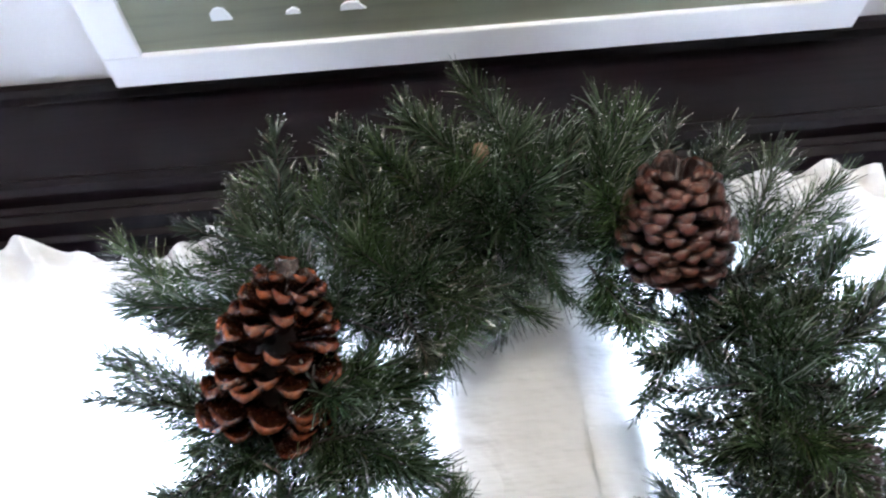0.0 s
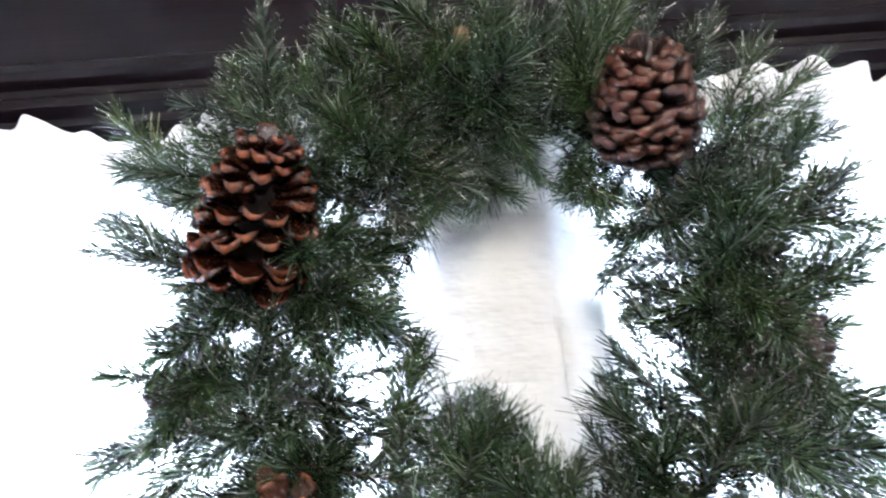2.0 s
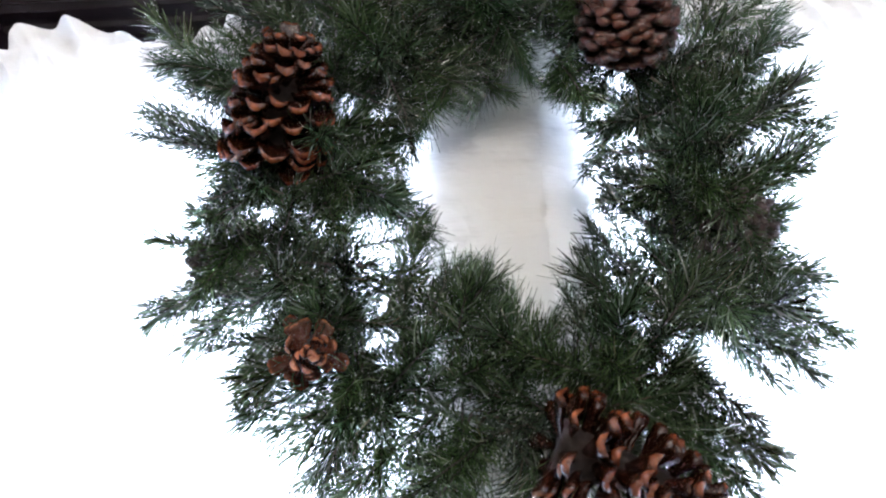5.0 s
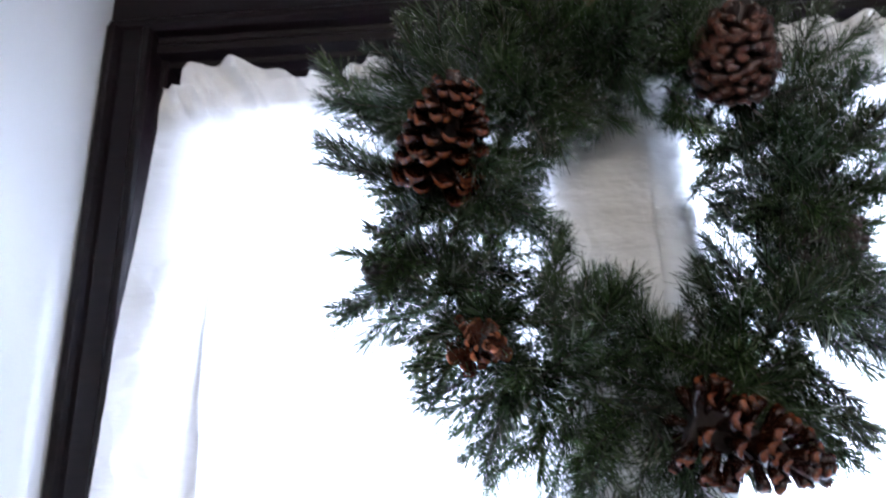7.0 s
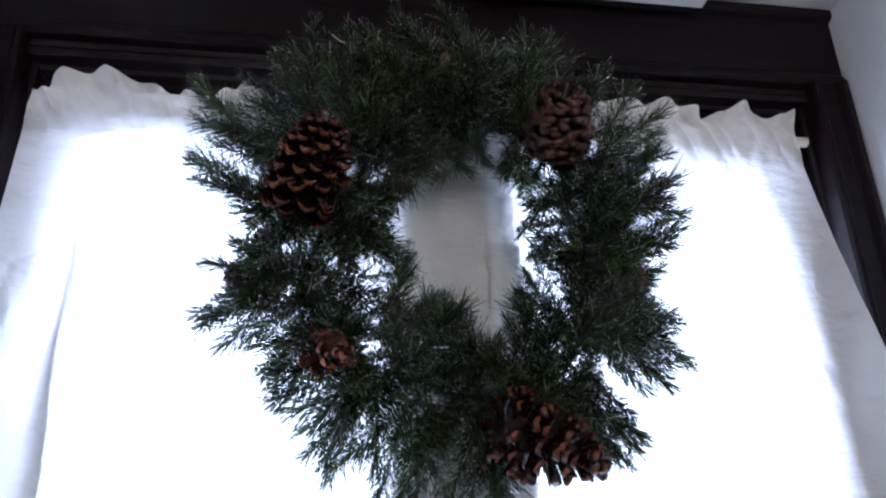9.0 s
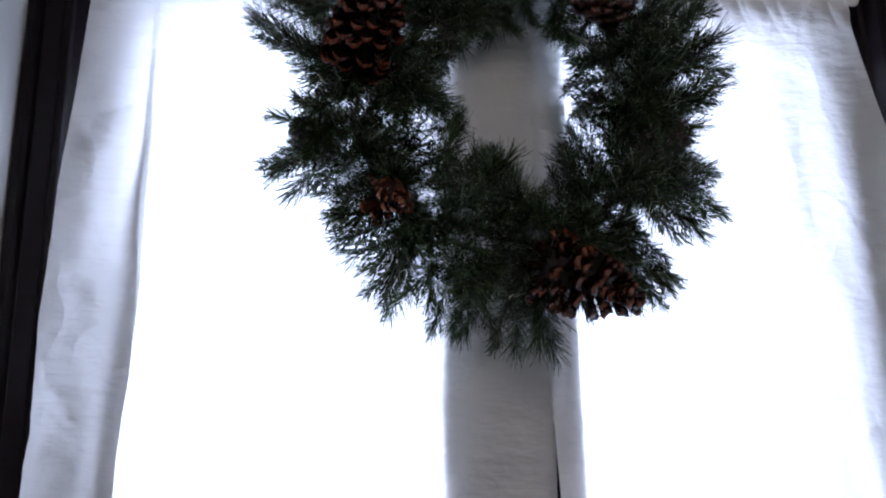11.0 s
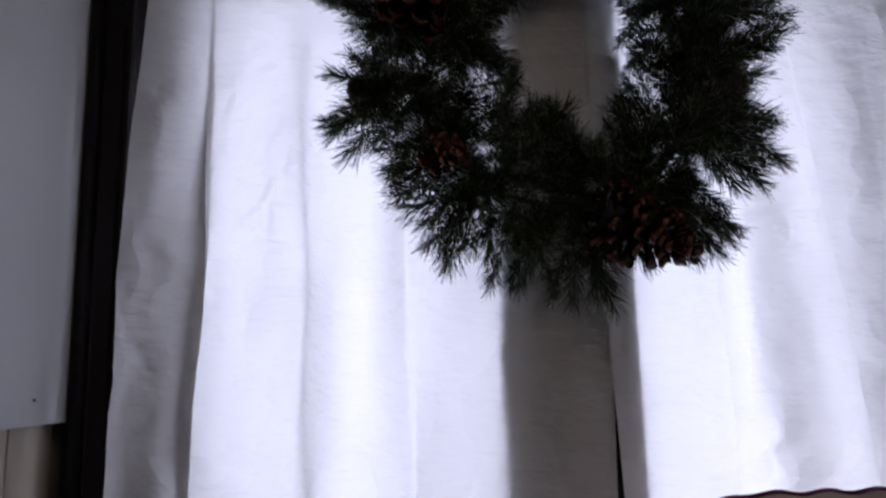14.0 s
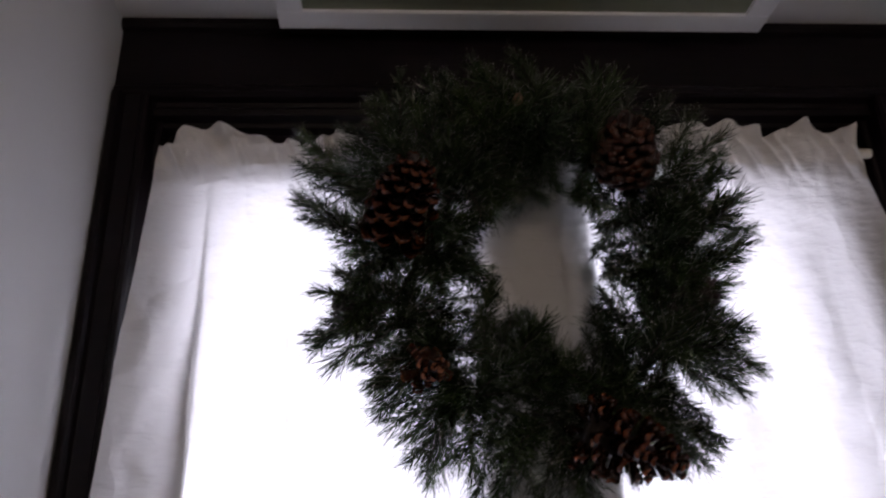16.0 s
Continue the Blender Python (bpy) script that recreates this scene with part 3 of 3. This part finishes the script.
# body, turned towards the room
for ang in (138, 144, 150, 156, 186):
    add_branch(rng.choice(rng.choice((BUSHY, LONG))), spot(ang + 22, 0.20, 0), spot(ang, 0.100 + rng.uniform(0, 0.03), rng.uniform(-0.04, 0.01)), rng.uniform(0.75, 0.95))
for i in range(112):
    ang = i * 137.508 + rng.uniform(-4, 4)
    lo, hi = radius(INN, ang) + 0.03, radius(OUT, ang) - 0.035
    r = lo + (hi - lo) * rng.random()
    tip = spot(ang + rng.uniform(-10, 10), r, rng.uniform(-0.085, -0.03))
    base = spot(ang + rng.uniform(-30, 30), 0.185 + rng.uniform(-0.03, 0.03), 0.02)
    add_branch(rng.choice(rng.choice((BUSHY, BUSHY, SPRUCE, LONG))), base, tip, rng.uniform(0.75, 1.0))


# sprigs that stand out: angle and reach of the base, then of the tip
for ang, r, tip_ang, tip_r in ((20, .20, 10, .300), (345, .19, 341, .276), (338, .19, 332, .308), (330, .19, 326, .300), (300, .20, 309, .309), (296, .20, 303, .300), (160, .20, 149, .370), (168, .20, 163, .330), (190, .21, 199, .314), (205, .20, 218, .280), (8, .19, 0, .262), (14, .19, 20, .285), (24, .20, 28, .300), (350, .19, 354, .256)):
    add_branch(rng.choice(BUSHY), spot(ang, r, 0), spot(tip_ang, tip_r - 0.018, -0.02), 0.9, True)
for ang, r, tip_ang, tip_r in ((25, .18, 32, .108), (12, .17, 14, .104), (0, .165, 8, .106), (340, .17, 350, .095), (48, .20, 42, .145), (150, .19, 158, .125), (178, .22, 166, .180), (212, .20, 221, .135), (196, .16, 206, .078), (258, .17, 243, .090), (266, .18, 255, .092), (275, .19, 268, .105), (320, .17, 332, .085), (350, .17, 6, .10)):
    add_branch(rng.choice(LONG if 230 < tip_ang < 270 else SPRUCE), spot(ang, r, -0.01), spot(tip_ang, tip_r, -0.02), 0.9, True)


def filling(count):
    """The greenery deep inside, too dense to tell apart: one mesh of many short branches."""
    verts, faces, mats = [], [], []
    for i in range(count):
        me = rng.choice(rng.choice((BUSHY, BUSHY, SPRUCE)))
        ang = i * 137.508 + rng.uniform(-5, 5)
        if rng.random() > np.interp(ang % 360, (0, 30, 60, 145, 185, 205, 245, 275, 300, 360), (0.48, 0.6, 1, 0.95, 0.42, 0.38, 0.38, 0.55, 0.55, 0.5)):
            continue
        lo, hi = radius(INN, ang) + 0.045, radius(OUT, ang) - 0.060
        tip = spot(ang, lo + (hi - lo) * rng.random(), rng.uniform(-0.06, 0.035))
        base = spot(ang + rng.uniform(-32, 32), 0.19, rng.uniform(-0.02, 0.02))
        if thin(base, tip):
            continue
        d = (tip - base).normalized()
        m = Matrix.Translation(tip) @ d.to_track_quat("Z", "Y").to_matrix().to_4x4() @ Matrix.Scale(rng.uniform(0.6, 0.85), 4) @ Matrix.Translation((0, 0, -0.11))
        co = np.empty(len(me.vertices) * 3)
        me.vertices.foreach_get("co", co)
        a = np.array(m)
        first = len(verts)
        verts.extend((co.reshape(-1, 3) @ a[:3, :3].T + a[:3, 3]).tolist())
        kind = 0 if me.materials[0] == pine_mat else 2
        for p in me.polygons:
            faces.append([first + v for v in p.vertices])
            mats.append((kind, 1, 3)[p.material_index])
    out = bpy.data.meshes.new("inner_greenery")
    out.from_pydata(verts, [], faces)
    for mat in (pine_mat, twig_mat, spruce_mat, tip_mat):
        out.materials.append(mat)
    out.polygons.foreach_set("material_index", mats)
    out.update()
    return out


tagged(part("inner_greenery", filling(260), None, wreath, "dense dark green inner needles"), kind="stuff")

ring_pts = [spot(a, 0.185, 0.012) for a in range(0, 361, 6)]
part("wire_ring", tube(ring_pts, 0.0035, 6), wire_mat, wreath, "green wire ring", None, True)
part("hanging_loop", tube([spot(90, 0.185, 0.012), Vector((0.004, 0.030, 0.25)), Vector((0, 0.044, 0.345)), Vector((-0.004, 0.030, 0.25)), spot(91, 0.185, 0.012)], 0.0008, 6), wire_mat, wreath, "thin wire hanging loop", None, True)
nail = tagged(part("nail", tube([(CX, 0.01, 2.221), (CX, -0.012, 2.222), (CX, -0.0125, 2.222)], 0.0016, 8), nail_mat), "small steel nail in the dark window header", "nail")


# pine cones
def scale_mesh(seed, length, width, thick, material, cup):
    """A woody cone scale along +x, widening to a thick upturned rounded tip."""
    rnd = random.Random(seed)
    bm = bmesh.new()
    rings = []
    steps = ((0.0, 0.26, 0.7), (0.40, 0.50, 0.7), (0.64, 0.88, 0.8), (0.80, 1.0, 1.0), (0.91, 0.90, 1.3), (0.97, 0.66, 1.2), (1.0, 0.30, 0.6))
    for s, w, h in steps:
        lift = 0.10 * length * s ** 3
        ring = []
        for k in range(8):
            a = 2 * math.pi * k / 8
            ring.append(bm.verts.new((s * length + rnd.uniform(-1, 1) * 0.0005, 0.5 * width * w * math.cos(a) * rnd.uniform(0.94, 1.06), lift + 0.5 * thick * h * math.sin(a) + cup * width * w * 1.4 * (1 - math.sqrt(1 - 0.9 * math.cos(a) ** 2)) + rnd.uniform(-1, 1) * 0.0005)))
        rings.append(ring)
    for q, w in zip(rings, rings[1:]):
        for k in range(8):
            bm.faces.new((q[k], q[(k + 1) % 8], w[(k + 1) % 8], w[k]))
    bm.faces.new(rings[-1])
    bmesh.ops.recalc_face_normals(bm, faces=bm.faces[:])
    return finish(bm, "scale", material, True)


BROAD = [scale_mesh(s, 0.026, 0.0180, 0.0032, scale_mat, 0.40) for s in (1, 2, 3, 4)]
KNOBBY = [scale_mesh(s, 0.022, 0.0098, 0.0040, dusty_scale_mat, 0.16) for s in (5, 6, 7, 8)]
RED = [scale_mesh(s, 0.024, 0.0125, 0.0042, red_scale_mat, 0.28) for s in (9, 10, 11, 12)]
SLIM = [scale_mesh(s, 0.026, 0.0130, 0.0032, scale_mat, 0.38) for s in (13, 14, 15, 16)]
MIXED = [*BROAD, *SLIM]


def cone(base, tip, wide, count, open_base, open_tip, label, scales, pieces=True, shape=(0.30, 0.56), uneven=0.24):
    """A pine cone from base to tip; its scales stand open by open_base to open_tip degrees from the axis."""
    base, tip = Vector(base), Vector(tip)
    axis = tip - base
    ln = axis.length
    m = Matrix.Translation(base - Vector((CX, CY, CZ))) @ axis.to_track_quat("Z", "Y").to_matrix().to_4x4()
    core = tube([(0, 0, ln * s) for s in (0.02, 0.15, 0.4, 0.7, 0.92)], wide * 0.21, 10, 0.35)
    pieces_at = []
    for n in range(count):
        s = (n + 0.5) / count
        z = ln * (0.01 + 0.96 * s ** 1.1)
        girth = math.sin(math.pi * (shape[0] + shape[1] * s)) ** 0.8
        up = math.radians(open_base + (open_tip - open_base) * s ** 1.3)
        size = wide / 0.100 * (0.40 + 0.68 * girth) * rng.uniform(1 - 0.4 * uneven, 1 + 0.4 * uneven)
        pieces_at.append(Matrix.Rotation(n * 2.39996 + rng.uniform(-0.25, 0.25), 4, "Z") @ Matrix.Translation((wide * 0.09 * (1 - s), 0, z)) @ Matrix.Rotation(math.pi / 2 - up + rng.uniform(-uneven, uneven), 4, "Y").inverted() @ Matrix.Rotation(rng.uniform(-0.28, 0.28), 4, "X") @ Matrix.Scale(size * 1.28, 4))
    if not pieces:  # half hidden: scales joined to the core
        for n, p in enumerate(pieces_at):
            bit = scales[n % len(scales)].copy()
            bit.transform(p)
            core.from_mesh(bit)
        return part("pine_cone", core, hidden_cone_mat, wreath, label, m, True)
    body = part("pine_cone", core, core_mat, wreath, label, m, True)
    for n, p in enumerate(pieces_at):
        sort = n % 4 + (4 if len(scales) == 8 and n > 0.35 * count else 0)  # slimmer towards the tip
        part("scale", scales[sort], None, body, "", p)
    return body


cone((0.120, -0.082, 1.918), (0.142, -0.138, 1.976), 0.110, 100, 112, 50, "brown open pine cone with glossy scales", MIXED, True, (0.33, 0.50))
cone((0.428, -0.084, 2.010), (0.424, -0.126, 2.034), 0.120, 240, 118, 40, "brown round pine cone with tight knobbly scales", KNOBBY, True, (0.20, 0.52), 0.28)
cone((0.150, -0.080, 1.746), (0.164, -0.126, 1.732), 0.066, 40, 112, 30, "small reddish brown pine cone", RED, True, (0.30, 0.56), 0.75)
cone((0.332, -0.098, 1.663), (0.430, -0.095, 1.624), 0.104, 88, 112, 44, "long brown pine cone lying sideways", SLIM, True, (0.30, 0.56), 0.3)
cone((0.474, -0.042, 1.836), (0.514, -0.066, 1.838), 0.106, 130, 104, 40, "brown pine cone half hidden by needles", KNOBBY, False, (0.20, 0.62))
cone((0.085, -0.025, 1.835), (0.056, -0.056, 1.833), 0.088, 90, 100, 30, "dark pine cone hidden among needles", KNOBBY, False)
# sprig beside the lying cone
for ang, r, y in ((300, 0.284, -0.024), (304, 0.296, -0.020), (308, 0.292, -0.024), (311, 0.285, -0.015)):
    add_branch(rng.choice(BUSHY), spot(ang - 4, 0.17, -0.02), spot(ang, r, y), 0.9)
part("cut_stem", tube([(-0.014, -0.030, 0.240), (-0.015, -0.050, 0.234), (-0.015, -0.056, 0.234)], 0.0078, 9, 0.8), nub_mat, wreath, "pale brown cut stem end", None, True)

# ---- small things ----
def tray_mesh():
    """A ceramic plaque with a wavy top edge."""
    bm = bmesh.new()
    x0, x1, z0, z1 = 0.378, 0.83, ZS + 0.002, 1.347
    n = 90
    outline = []
    for i in range(n + 1):
        x = x0 + (x1 - x0) * i / n
        edge = min(x - x0, x1 - x)
        step = min(1.0, max(0.0, (x - 0.425) / 0.06))
        drop = 0.022 * (1 - math.sqrt(max(0, 1 - (1 - min(1, edge / 0.022)) ** 2)))
        outline.append((x, z1 + 0.003 - 0.009 * (1 - step * step * (3 - 2 * step)) + 0.0019 * math.cos((x - 0.508) * 2 * math.pi / 0.057) - drop))
    outline = [(x0, z0), *outline, (x1, z0)]
    front = [bm.verts.new((x, -0.100, z)) for x, z in outline]
    back = [bm.verts.new((x, -0.088, z)) for x, z in outline]
    bm.faces.new(front)
    bm.faces.new(back[::-1])
    m = len(outline)
    for i in range(m):
        bm.faces.new((front[i], back[i], back[(i + 1) % m], front[(i + 1) % m]))
    bmesh.ops.recalc_face_normals(bm, faces=bm.faces[:])
    return bm, outline


tray_bm, outline = tray_mesh()
tray = tagged(part("ceramic_plaque", tray_bm, cream_mat), "cream ceramic plaque with wavy dark red rim on the sill", "plaque")
part("rim", tube([(x, -0.094, z) for x, z in outline], 0.0042, 8), rim_mat, tray, "dark red glazed rim", None, True)


def blot(x, z, w, h, seed):
    rnd = random.Random(seed)
    bm = bmesh.new()
    ring = []
    for k in range(16):
        a = 2 * math.pi * k / 16
        r = rnd.uniform(0.75, 1.0)
        ring.append((x + w / 2 * r * max(-0.85, min(0.85, 1.3 * math.cos(a))), z + h / 2 * r * max(-0.85, min(0.85, 1.3 * math.sin(a)))))
    f = [bm.verts.new((p, -0.1012, q)) for p, q in ring]
    b = [bm.verts.new((p, -0.0995, q)) for p, q in ring]
    bm.faces.new(f)
    for i in range(16):
        bm.faces.new((f[i], b[i], b[(i + 1) % 16], f[(i + 1) % 16]))
    bmesh.ops.recalc_face_normals(bm, faces=bm.faces[:])
    return bm


for i, (x, z, w, h, mat) in enumerate(((0.410, 1.317, 0.022, 0.032, print_red), (0.447, 1.316, 0.030, 0.034, print_green), (0.477, 1.314, 0.026, 0.036, print_green), (0.507, 1.324, 0.036, 0.022, print_brown), (0.506, 1.302, 0.030, 0.014, print_green), (0.640, 1.312, 0.016, 0.022, print_brown), (0.664, 1.322, 0.012, 0.010, print_brown), (0.672, 1.306, 0.012, 0.022, print_brown), (0.700, 1.310, 0.02, 0.03, print_red))):
    part("printed_motif", blot(x, z + (0.004 if x < 0.42 else 0.010), 1.15 * w, 1.1 * h, 40 + i), mat, tray, "faded printed motif")

wall_nail = tagged(part("wall_nail", tube([(XL - 0.006, -0.089, 1.472), (XL + 0.0015, -0.089, 1.472), (XL + 0.002, -0.089, 1.472)], 0.0018, 8), nail_mat), "tiny dark nail head in the white wall", "nail")

# tiles of the lower wall next to the window
tile_me = finish(box(-0.004, 0.0055, -0.049, 0.049, -0.0445, 0.0445, 0.0015), "tile", tile_mat)
for row in range(6):
    for col in range(8):
        part("tile", tile_me, None, low, "", pose(XL - 0.022, -0.052 - 0.102 * col, 1.400 - 0.0925 * row))
